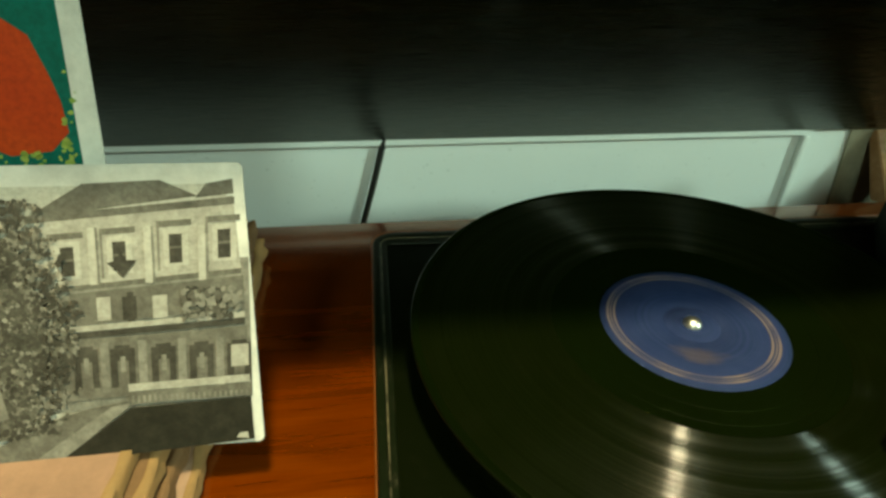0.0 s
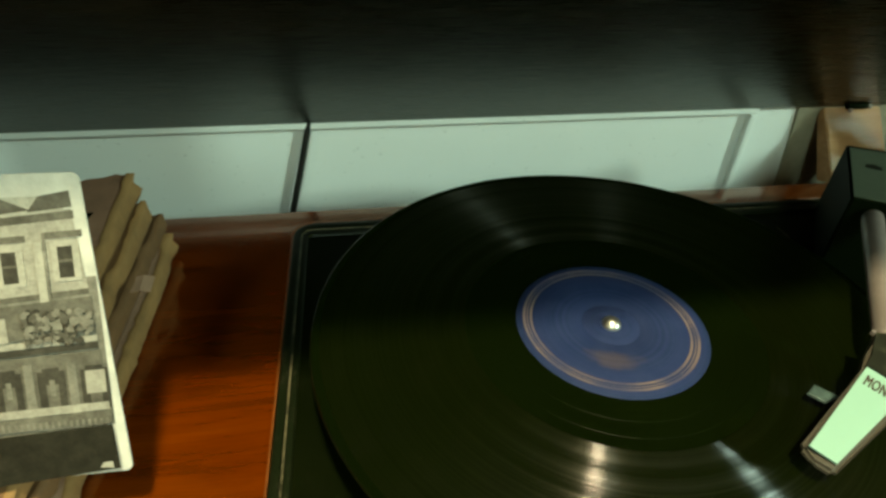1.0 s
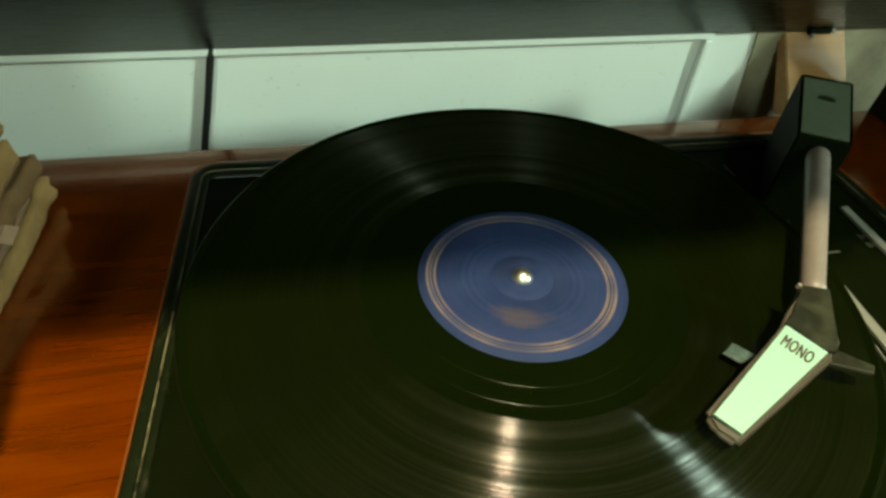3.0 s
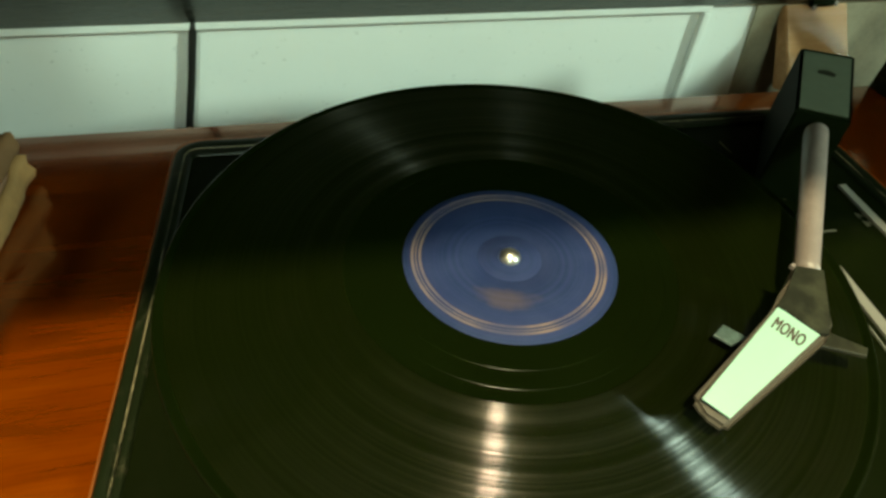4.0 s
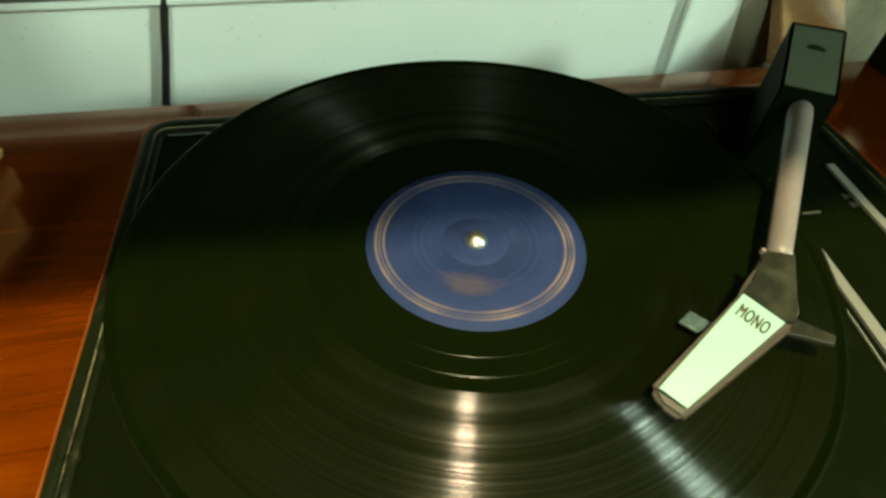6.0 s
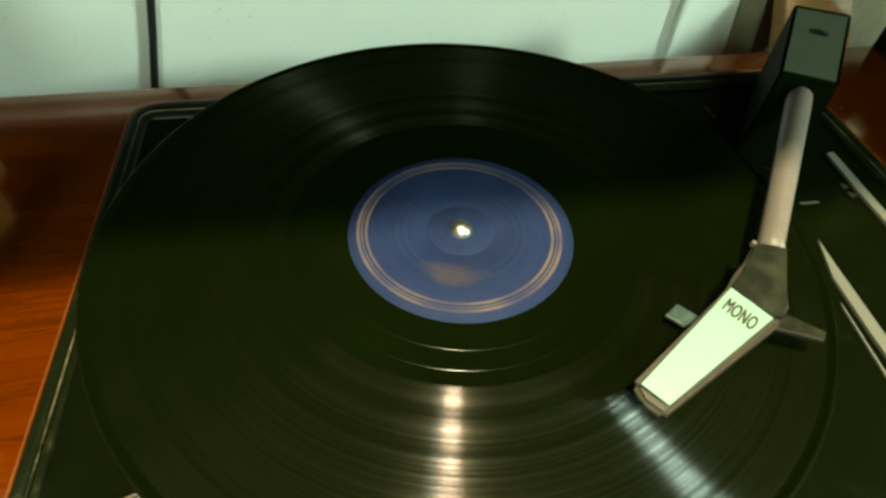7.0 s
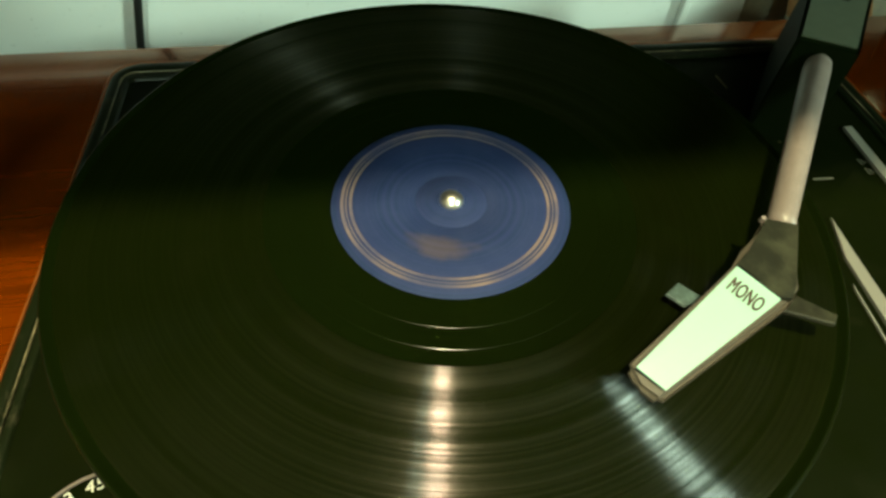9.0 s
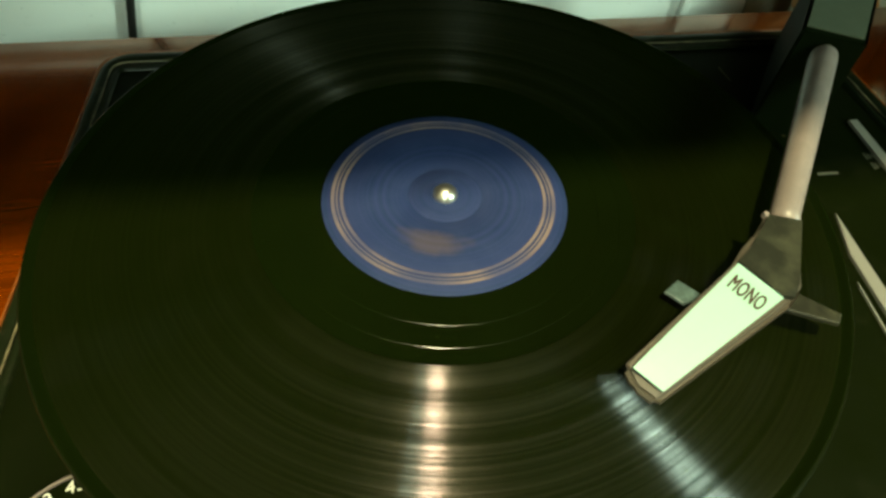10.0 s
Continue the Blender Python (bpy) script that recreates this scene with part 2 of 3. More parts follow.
def turned(profile, steps=96, closed=False):
    """A body of revolution about z from (radius, height) pairs."""
    bm = bmesh.new()
    rings = []
    for r, z in profile:
        if r < 1e-6:
            rings.append([bm.verts.new((0, 0, z))])
        else:
            rings.append([bm.verts.new((r * math.cos(2 * math.pi * k / steps), r * math.sin(2 * math.pi * k / steps), z)) for k in range(steps)])
    pairs = list(zip(rings, rings[1:])) + ([(rings[-1], rings[0])] if closed else [])
    for a, b in pairs:
        for k in range(steps):
            j = (k + 1) % steps
            if len(a) == 1 and len(b) == 1:
                continue
            if len(a) == 1:
                bm.faces.new((a[0], b[k], b[j]))
            elif len(b) == 1:
                bm.faces.new((a[k], a[j], b[0]))
            else:
                bm.faces.new((a[k], a[j], b[j], b[k]))
    return bm


def tube(points, radii, sides=20, caps=True):
    """A round bar along points; radii one for each point."""
    bm = bmesh.new()
    pts = [Vector(p) for p in points]
    rings = []
    for i, p in enumerate(pts):
        d = (pts[min(i + 1, len(pts) - 1)] - pts[max(i - 1, 0)]).normalized()
        u = d.orthogonal().normalized() if i == 0 else (u - d * u.dot(d)).normalized()
        v = d.cross(u)
        rings.append([bm.verts.new(p + radii[i] * (math.cos(a) * u + math.sin(a) * v)) for a in (2 * math.pi * k / sides for k in range(sides))])
    for a, b in zip(rings, rings[1:]):
        for k in range(sides):
            bm.faces.new((a[k], a[(k + 1) % sides], b[(k + 1) % sides], b[k]))
    if caps:
        bm.faces.new(rings[0][::-1]), bm.faces.new(rings[-1])
    return bm


def rounded(x0, y0, x1, y1, r, n=8):
    """The outline of a rectangle with round corners, counter-clockwise."""
    out = []
    for cx, cy, a0 in ((x1 - r, y1 - r, 0), (x0 + r, y1 - r, 90), (x0 + r, y0 + r, 180), (x1 - r, y0 + r, 270)):
        for k in range(n + 1):
            a = radians(a0 + 90 * k / n)
            out.append((cx + r * math.cos(a), cy + r * math.sin(a)))
    return out


def loft(outlines, close_top=True, close_bottom=False):
    """Joins outlines of equal length, each a list of 3D points."""
    bm = bmesh.new()
    rings = [[bm.verts.new(p) for p in o] for o in outlines]
    n = len(rings[0])
    for a, b in zip(rings, rings[1:]):
        for k in range(n):
            bm.faces.new((a[k], a[(k + 1) % n], b[(k + 1) % n], b[k]))
    if close_top:
        bm.faces.new(rings[-1])
    if close_bottom:
        bm.faces.new(rings[0][::-1])
    return bm


def text_mesh(name, words, size, material, parent, m, depth=0.0001, label=""):
    cu = bpy.data.curves.new(name, "FONT")
    cu.body, cu.size, cu.extrude, cu.space_character = words, size, depth, 1.08
    cu.align_x, cu.align_y = "CENTER", "CENTER"
    tmp = new(name + "_curve", cu)
    me = bpy.data.meshes.new_from_object(tmp.evaluated_get(bpy.context.evaluated_depsgraph_get()))
    bpy.data.objects.remove(tmp)
    bpy.data.curves.remove(cu)
    me.materials.clear()
    me.materials.append(material)
    ob = new(name, me)
    ob.parent, ob.matrix_basis = parent, m
    if label:
        ob["label"] = label
    return ob


# ---- the room ----
WALL_Y = 0.1814
DECK_Z, DECK_Y = -0.0242, 0.1395


def setting(name, bm, material, label):
    ob = part(name, bm, material)
    return tagged(ob, label, "wall" if "wall" in name else name.split("_")[0], kind="structure")


setting("wall_north", box((-2.1, WALL_Y, FLOOR), (2.0, WALL_Y + 0.12, CEIL)), PAINT, "white painted wall behind the cabinet")
setting("wall_west", box((-2.22, -2.2, FLOOR), (-2.1, WALL_Y + 0.12, CEIL)), ROOM_PAINT, "plain painted wall closing the room")


def wall_with_hole(name, axis, at, thick, span, hole, label):
    """A wall across x (axis 0) or y (axis 1) with a rectangular opening (a0, a1, z0, z1)."""
    bm = bmesh.new()
    a0, a1, z0, z1 = hole
    for lo, hi, zl, zh in ((span[0], a0, FLOOR, CEIL), (a1, span[1], FLOOR, CEIL), (a0, a1, FLOOR, z0), (a0, a1, z1, CEIL)):
        if axis == 0:
            box((at, lo, zl), (at + thick, hi, zh), bm=bm)
        else:
            box((lo, at - thick, zl), (hi, at, zh), bm=bm)
    return setting(name, bm, ROOM_PAINT, label)


wall_with_hole("wall_east", 0, 2.0, 0.12, (-2.2, WALL_Y + 0.12), (WIN_E[1] - WIN_E[3] / 2, WIN_E[1] + WIN_E[3] / 2, WIN_E[2] - WIN_E[4] / 2, WIN_E[2] + WIN_E[4] / 2), "plain painted wall with a window opening")
wall_with_hole("wall_south", 1, -2.2, 0.12, (-2.22, 2.12), (WIN_S[0] - WIN_S[3] / 2, WIN_S[0] + WIN_S[3] / 2, WIN_S[2] - WIN_S[4] / 2, WIN_S[2] + WIN_S[4] / 2), "plain painted wall with a window opening")
setting("floor", box((-2.22, -2.32, FLOOR - 0.1), (2.12, WALL_Y + 0.12, FLOOR)), FLOOR_WOOD, "brown board floor of the room")
setting("ceiling", box((-2.22, -2.32, CEIL), (2.12, WALL_Y + 0.12, CEIL + 0.1)), CEIL_PAINT, "plain white ceiling of the room")

# raised bead round the wall's painted panel
bead_top = part("trim", box((-0.75, WALL_Y - 0.0054, 0.0100), (0.1758, WALL_Y - 0.0004, 0.0150), 0.0011), PAINT)
tagged(bead_top, "white painted bead along the panel's upper edge", "trim", kind="structure")
bead_side = part("trim", box((0.1708, WALL_Y - 0.0054, -0.30), (0.1758, WALL_Y - 0.0004, 0.0098), 0.0011), PAINT)
tagged(bead_side, "white painted upright bead of the wall panel", "trim", kind="structure")

# grey-brown sheet with a slanted edge, just off the wall beside the hinge post
sheet = loft([[(0.2083, y, 0.0160), (0.2083, y, 0.0130), (0.2150, y, -0.0520), (0.2190, y, -0.3000), (0.6100, y, -0.3000), (0.6100, y, 0.0160)] for y in (WALL_Y - 0.0003, WALL_Y - 0.0022)], True, True)
tagged(part("wall_sheet", sheet, GREY_SHEET), "dull grey-brown sheet against the wall", "board", kind="structure")

# pendant lamp of the room
pendant = thing("pendant_lamp", "pendant lamp with a black shade and warm bulb", "lamp", Matrix.Translation(BULB))
part("bulb", turned([(0.0, -0.030), (0.018, -0.025), (0.030, 0.0), (0.022, 0.024), (0.012, 0.045), (0.012, 0.06)], 24), Mat("warm_bulb_glass", (1, 0.9, 0.75), 0.2, Transmission_Weight=1.0).m, pendant, smooth=True).visible_shadow = False
part("shade", turned([(0.14, 0.035), (0.11, 0.07), (0.05, 0.11), (0.02, 0.125), (0.019, 0.123), (0.049, 0.107), (0.108, 0.067), (0.137, 0.033)], 40, True), BLACK, pendant, smooth=True)
part("cord", tube([(0, 0, 0.12), (0, 0, CEIL - BULB[2])], [0.003, 0.003], 8), CABLE, pendant)

# ---- the cabinet ----
cabinet = thing("record_cabinet", "lacquered mahogany radiogram cabinet with its lid raised", "cabinet", Matrix.Translation((0, 0, FLOOR)))
up = -FLOOR
deck_outline = [(-0.60, -0.24), (0.60, -0.24), (0.60, DECK_Y), (-0.60, DECK_Y)]
part("deck", prism(deck_outline, DECK_Z - 0.020 + up, DECK_Z + up, 0.0012), WOOD, cabinet, "glossy red-brown wooden deck")
part("front_panel", box((-0.60, -0.258, 0.08), (0.60, -0.240, DECK_Z + up + 0.004), 0.002), WOOD, cabinet)
part("side_panel", box((-0.618, -0.258, 0.0), (-0.600, 0.15, DECK_Z + up + 0.004), 0.002), WOOD, cabinet)
part("side_panel", box((0.600, -0.258, 0.0), (0.618, 0.15, DECK_Z + up + 0.004), 0.002), WOOD, cabinet)
part("bottom_panel", box((-0.60, -0.240, 0.06), (0.60, 0.13, 0.08)), WOOD, cabinet)

cheek_side = [(-0.2350, DECK_Z), (0.1380, DECK_Z), (0.1362, -0.0060), (0.1318, 0.0440), (0.1200, 0.0440), (0.1225, 0.0180), (-0.2350, 0.0180)]
cheek = loft([[(x, y, z + up) for y, z in cheek_side] for x in (0.2772, 0.2940)], True, True)
bmesh.ops.bevel(cheek, geom=cheek.edges[:], offset=0.0006, segments=2, affect="EDGES")
# wears the lid's shade-darkened wood, not the deck's
part("lid_cheek", cheek, WOOD_SHADED, cabinet, "raised wooden side board with a tall end under the lid")
LEAN = radians(51)
HINGE = Vector((0, 0.1762, 0.0140))
LID_L = 0.303
lid_m = Matrix.Translation((0, HINGE.y, HINGE.z + up)) @ Matrix.Rotation(LEAN, 4, "X")
lid = part("lid", box((-0.60, 0.0, 0.0), (0.618, 0.018, LID_L), 0.0015), WOOD_SHADED, cabinet, "glossy lid leaning over the deck, coloured dark for its shaded underside", m=lid_m)


def hinge_post(x0, x1):
    """A plain board square to the lid's underside, running down behind the deck."""
    bm = bmesh.new()
    out = [(0.1764, 0.0134), (0.1792, 0.0110), (0.1792, 0.0050), (0.1570, -0.0330), (0.1425, -0.0282)]
    ends = [[bm.verts.new((x, y, z + up)) for y, z in out] for x in (x0, x1)]
    bm.faces.new(ends[0]), bm.faces.new(ends[1][::-1])
    for i in range(5):
        j = (i + 1) % 5
        bm.faces.new((ends[0][i], ends[1][i], ends[1][j], ends[0][j]))
    bmesh.ops.bevel(bm, geom=bm.edges[:], offset=0.0007, segments=2, affect="EDGES")
    return part("hinge_post", bm, WOOD_POST, cabinet, "pale unvarnished wooden hinge board")


post = hinge_post(0.2252, 0.2694)
hinge = part("hinge", tube([(0.2405, 0.1738, 0.0148 + up), (0.2555, 0.1738, 0.0148 + up)], [0.0021, 0.0021], 14), HEAD_DARK, post, "small dark metal hinge with two screws")
for hx, hz in ((0.2424, 0.0128), (0.2566, 0.0150)):
    part("screw", turned([(0.0, 0.0011), (0.0014, 0.0007), (0.0017, 0.0), (0.0, 0.0)], 14), TUBE, post, m=Matrix.Translation((hx, 0.1722, hz + up)) @ Matrix.Rotation(radians(70), 4, "X"))

# ---- power cable ----
pts = [(-0.1228, 0.1778, 0.0160), (-0.1240, 0.1775, 0.0115), (-0.1272, 0.1770, -0.0010), (-0.1317, 0.1768, -0.0190), (-0.1390, 0.1765, -0.0455), (-0.145, 0.176, -0.09), (-0.147, 0.176, -0.30)]
cable = part("power_cable", tube(pts, [0.0021] * len(pts), 12), CABLE, smooth=True)
tagged(cable, "black rubber cable hanging behind the cabinet deck", "cable")

# ---- turntable chassis ----
CX0, CX1, CY0, CY1 = -0.1357, 0.2070, -0.150, 0.1204
turntable = thing("turntable", "black plastic turntable chassis with worn raised rim", "record player", Matrix.Translation((0, 0, DECK_Z)) @ Matrix.Rotation(radians(-1.0), 4, "Z"))


def ring3(r_in, z, rad):
    """The chassis outline drawn in by r_in at the back and front and by less at the sides."""
    side = 0.70 * r_in
    return [(x, y, z) for x, y in rounded(CX0 + side, CY0 + r_in, CX1 - side, CY1 - r_in, max(rad - r_in, 0.003))]


part("chassis_rim", loft([ring3(0, 0.0003, 0.013), ring3(0.0003, 0.0020, 0.013), ring3(0.0010, 0.0028, 0.013), ring3(0.0018, 0.0030, 0.013), ring3(0.0052, 0.0030, 0.013), ring3(0.0062, 0.0026, 0.013), ring3(0.0068, 0.0017, 0.013)], False), RIM, turntable, "worn black rim with rubbed edges", True)
part("inner_ridge", loft([ring3(0.0066, 0.0016, 0.013), ring3(0.0078, 0.0017, 0.013), ring3(0.0104, 0.0021, 0.013), ring3(0.0110, 0.0019, 0.013), ring3(0.0118, 0.0004, 0.013)], False), RIM, turntable, "shallow glossy step inside the rim", True)
worn = [(x, y, z + 0.0001) for x, y, z in ring3(0.0068, 0.0021, 0.013)]
part("worn_edge", tube(worn + worn[:1], [0.00042] * (len(worn) + 1), 8, False), WORN, turntable, "edge rubbed to pale bare patches", True)
part("chassis_plate", prism(rounded(CX0 + 0.0076, CY0 + 0.0110, CX1 - 0.0076, CY1 - 0.0110, 0.004), -0.006, 0.0008), BLACK, turntable)
part("platter", turned([(0.0, 0.0217), (0.110, 0.0217), (0.1125, 0.0207), (0.1130, 0.006), (0.112, 0.004), (0.0, 0.004)], 96), BLACK, turntable, smooth=False)
spindle = part("spindle", turned([(0.0, 0.0275), (0.0016, 0.0273), (0.0031, 0.0263), (0.0039, 0.0251), (0.0041, 0.0240), (0.0041, 0.0218)], 28), STEEL, turntable, "polished steel spindle tip", True)

# pale trim strips and prints on the chassis
part("trim_strip", prism([(0.1892, 0.0503), (0.1852, 0.0502), (0.1850, 0.0470), (0.1838, 0.0210), (0.1830, -0.10), (0.1872, -0.10), (0.1880, 0.0210)], 0.0008, 0.0022, 0.0004), TRIM, turntable, "pale metal trim strip")
part("trim_strip", prism([(0.1487, -0.0010), (0.1430, -0.0200), (0.1410, -0.0480), (0.1400, -0.120), (0.1452, -0.120), (0.1462, -0.0440)], 0.0008, 0.0022, 0.0004), TRIM, turntable, "pale metal trim strip with a pointed end")
part("trim_line", prism([(0.1392, -0.0315), (0.1385, -0.0340), (0.1352, -0.0700), (0.1340, -0.120), (0.1348, -0.120), (0.1361, -0.0700)], 0.0008, 0.0016), TRIM, turntable)
part("print_mark", box((0.1541, 0.0198, 0.0008), (0.1630, 0.0210, 0.00095)), FAINT_INK, turntable, "faint pale dash printed on the plate")
for k in range(2):
    for q in range(3):
        part("print_mark", box((0.1800 + 0.0014 * q, 0.0268 - 0.0058 * k + 0.0004 * q, 0.0008), (0.1805 + 0.0014 * q, 0.0305 - 0.0058 * k - 0.0005 * q, 0.00095)), FAINT_INK, turntable)
# thin added tube: the edge's highlight is put into its colour
glint_pts = [(x, y, 0.0024) for x, y in rounded(CX0 - 0.0002, CY0 - 0.0002, CX1 + 0.0002, CY1 + 0.0002, 0.0122)]
part("edge_highlight", tube(glint_pts + glint_pts[:1], [0.00045] * (len(glint_pts) + 1), 8, False), EDGE_GLINT, turntable, "brassy line drawing the highlight on the chassis edge", True)

# rubbed scuffs on the plate behind the record
SCUFF = Mat("scuffed_brown", (0.045, 0.036, 0.016), 0.5).m
for q in ([(0.1448, 0.0940), (0.1440, 0.0930), (0.1452, 0.0830), (0.1458, 0.0832)], [(0.1556, 0.0735), (0.1549, 0.0730), (0.1538, 0.0600), (0.1545, 0.0604)], [(0.1526, 0.0520), (0.1516, 0.0520), (0.1512, 0.0440), (0.1520, 0.0430)]):
    part("scuff", prism(q, 0.0007, 0.00105), SCUFF, turntable, "rubbed brown scuff")

# speed dial under the record's edge
dial = part("speed_dial", turned([(0.0, 0.006), (0.0205, 0.006), (0.0222, 0.0054), (0.0228, 0.003), (0.0228, 0.0006)], 48), BLACK, turntable, "round black dial with white figures", True, Matrix.Translation((-0.0955, -0.0912, 0)))
part("dial_ring", turned([(0.0214, 0.0058), (0.0214, 0.0064), (0.0222, 0.0062), (0.0225, 0.0056)], 48, True), TUBE, dial)
for words, deg in (("45", 105.5), ("33", 128), ("78", 82)):
    a = radians(deg)
    text_mesh("figure", words, 0.0046, WHITE_INK, dial, Matrix.Translation((0.0188 * math.cos(a), 0.0188 * math.sin(a), 0.0062)) @ Matrix.Rotation(a - math.pi / 2, 4, "Z"))

# ---- record ----
record = thing("gramophone_record", "black shellac record with a blue paper label", "record", Matrix.Translation((0, 0, -0.0021)))
T0 = 0.0021
dish = [(0.0602 + 0.0563 * k / 12, T0 + 0.00004 + 0.0026 * (k / 12) ** 1.5) for k in range(13)]
part("grooved_band", turned([(0.0600, T0)] + dish + [(0.1170, T0 + 0.00255)], 192), GROOVED, record, "finely grooved glossy black band", True)
part("rim_edge", turned([(0.1170, T0 + 0.00255), (0.1184, T0 + 0.0026), (0.1190, T0 + 0.0031), (0.1198, T0 + 0.0031), (0.1204, T0 + 0.0027), (0.1206, T0 + 0.0020), (0.1202, T0 + 0.0008), (0.1190, T0 + 0.0004), (0.0600, 0.0), (0.0, 0.0)], 192), SMOOTH, record, smooth=True)
run = [(0.0388, T0 - 0.00005), (0.0394, T0 - 0.0001), (0.0482, T0 - 0.0001), (0.0484, T0 - 0.00018), (0.0486, T0 - 0.0001), (0.0550, T0 - 0.0001), (0.0552, T0 - 0.00018), (0.0554, T0 - 0.0001), (0.0596, T0 - 0.0001), (0.0600, T0)]
part("run_out", turned(run, 192), SMOOTH, record, "smooth run-out band with two cut rings")
label = part("label", turned([(0.0038, T0 + 0.0001), (0.0112, T0 + 0.0001), (0.0117, T0 - 0.0002), (0.0122, T0 + 0.0001), (0.0385, T0 + 0.0001), (0.0389, T0 - 0.0002)], 128), LABEL, record, "blue paper label with dull gold rings", True)
for r0, r1 in ((0.0317, 0.0327), (0.0334, 0.0339), (0.0344, 0.0355)):
    part("printed_ring", turned([(r0, T0 + 0.00016), (r1, T0 + 0.00016)], 128), GOLD, label, m=Matrix.Translation((-0.0004, 0.0005, 0)))

# ---- tonearm ----
arm = thing("tonearm", "grey tube tonearm with ivory-plated mono head", "tonearm", Matrix.Translation((0.170, 0.075, DECK_Z)))
am = arm.matrix_basis.inverted()
A, B, C, D = (Vector(v) for v in ((0.0661, -0.0508, 0.0197), (0.0738, -0.0612, 0.0180), (0.0335, -0.0712, 0.0107), (0.0390, -0.0775, 0.0094)))


def on_arm(name, bm, material, label="", smooth=False, parent=None):
    bm.transform(am)
    return part(name, bm, material, parent or arm, label, smooth)


axis = ((A + B) / 2 - (C + D) / 2).normalized()
side = (B - A).normalized()
nor = side.cross(axis).normalized()
nor = nor if nor.z > 0 else -nor
top = [Vector((0.0321, -0.0698, 0.0096)), Vector((0.0330, -0.0750, 0.0088)), Vector((0.0372, -0.0800, 0.0082)), Vector((0.0780, -0.0618, 0.0172)), Vector((0.0810, -0.0580, 0.0178)), Vector((0.0919, -0.0385, 0.0190)), Vector((0.0828, -0.0350, 0.0194)), Vector((0.0718, -0.0460, 0.0198)), Vector((0.0648, -0.0508, 0.0190))]
low = [Vector((v.x, v.y, 0.0020 if v.z < 0.012 else 0.0045)) for v in top]
mid = sum(top, Vector()) / len(top)
head_bm = loft([[v + (mid - v) * 0.2 for v in low], [v - Vector((0, 0, 0.002)) for v in top], top], True, True)
bmesh.ops.bevel(head_bm, geom=head_bm.edges[:], offset=0.0014, segments=3, affect="EDGES")
head = on_arm("head_shell", head_bm, HEAD, "brown-grey plastic pickup head")
neck_bm = loft([[Vector(v) + Vector((0, 0, h)) for v in ((0.0668, -0.0500, 0.0199), (0.0742, -0.0604, 0.0182), (0.0778, -0.0609, 0.0176), (0.0806, -0.0575, 0.0180), (0.0914, -0.0385, 0.0192), (0.0830, -0.0356, 0.0196), (0.0720, -0.0463, 0.0200))] for h in (-0.0010, 0.0004)], True, True)
on_arm("neck_cover", neck_bm, NECK, "dark scuffed neck cover", parent=head)
plate_bm = loft([[v + nor * 0.0004 for v in (C, D, B, A)], [v + nor * 0.0011 for v in (C, D, B, A)]], True, True)
plate = on_arm("head_plate", plate_bm, PLATE, "bright ivory name plate", parent=head)
tm = Matrix.Identity(4)
up_t = nor.cross(side).normalized()
for i, v in enumerate((side, up_t, nor)):
    tm.col[i].xyz = v
spot = (A + B) / 2 - axis * 0.0054 + nor * 0.0012
tm.translation = spot
letters = text_mesh("lettering", "MONO", 0.0046, INK, head, am @ tm @ Matrix.Diagonal((0.62, 1.36, 1, 1)))
bold = bmesh.new()
bold.from_mesh(letters.data)
for k in (1, 2):
    heavy = bmesh.new()
    heavy.from_mesh(letters.data)
    bmesh.ops.translate(heavy, verts=heavy.verts, vec=(0.00016 * k, 0, 0.00003 * k))
    extra_me = bpy.data.meshes.new("stroke")
    heavy.to_mesh(extra_me)
    bold.from_mesh(extra_me)
    heavy.free()
    bpy.data.meshes.remove(extra_me)
bold.to_mesh(letters.data)
bold.free()
on_arm("finger_tab", prism([(0.0770, -0.0606), (0.0840, -0.0565), (0.0921, -0.0641), (0.0897, -0.0668)], 0.0112, 0.0125, 0.0005), NECK, parent=head)
on_arm("selector_tab", prism([(0.0588, -0.0438), (0.0534, -0.0472), (0.0572, -0.0518), (0.0640, -0.0500)], 0.0040, 0.0048, 0.0003), GLASSY, "pale green-grey stylus selector tab", parent=head)
on_arm("set_screw", tube([(0.0824, -0.0352, 0.0188), (0.0822, -0.0354, 0.0203)], [0.0010, 0.0007], 10), TUBE, "small pale set screw", parent=head)
on_arm("stylus", tube([(0.042, -0.071, 0.004), (0.041, -0.0725, 0.0001)], [0.0010, 0.0002], 8), STEEL, parent=head)
on_arm("arm_tube", tube([(0.0905, -0.0357, 0.0138), (0.0932, -0.0312, 0.0140), (0.1437, 0.0362, 0.0165), (0.1460, 0.0391, 0.0166), (0.1474, 0.0409, 0.0167), (0.1480, 0.0417, 0.0167)], [0.0040, 0.0040, 0.0048, 0.0045, 0.0034, 0.0018], 28), TUBE, "grey enamelled metal tube", True)
base_top = [Vector(v) for v in ((0.1412, 0.0502, 0.0205), (0.1605, 0.0382, 0.0205), (0.2059, 0.0944, 0.0205), (0.1838, 0.1070, 0.0205))]
base_mid = sum(base_top, Vector()) / 4
base_bm = loft([[Vector((base_mid.x + (v.x - base_mid.x) * 1.04, base_mid.y + (v.y - base_mid.y) * 1.04, DECK_Z)) for v in base_top], [Vector((v.x, v.y, v.z - 0.001)) for v in base_top], base_top], True, True)
bmesh.ops.bevel(base_bm, geom=base_bm.edges[:], offset=0.0010, segments=2, affect="EDGES")
base = on_arm("pivot_housing", base_bm, HEAD_DARK, "dark plastic pivot housing")
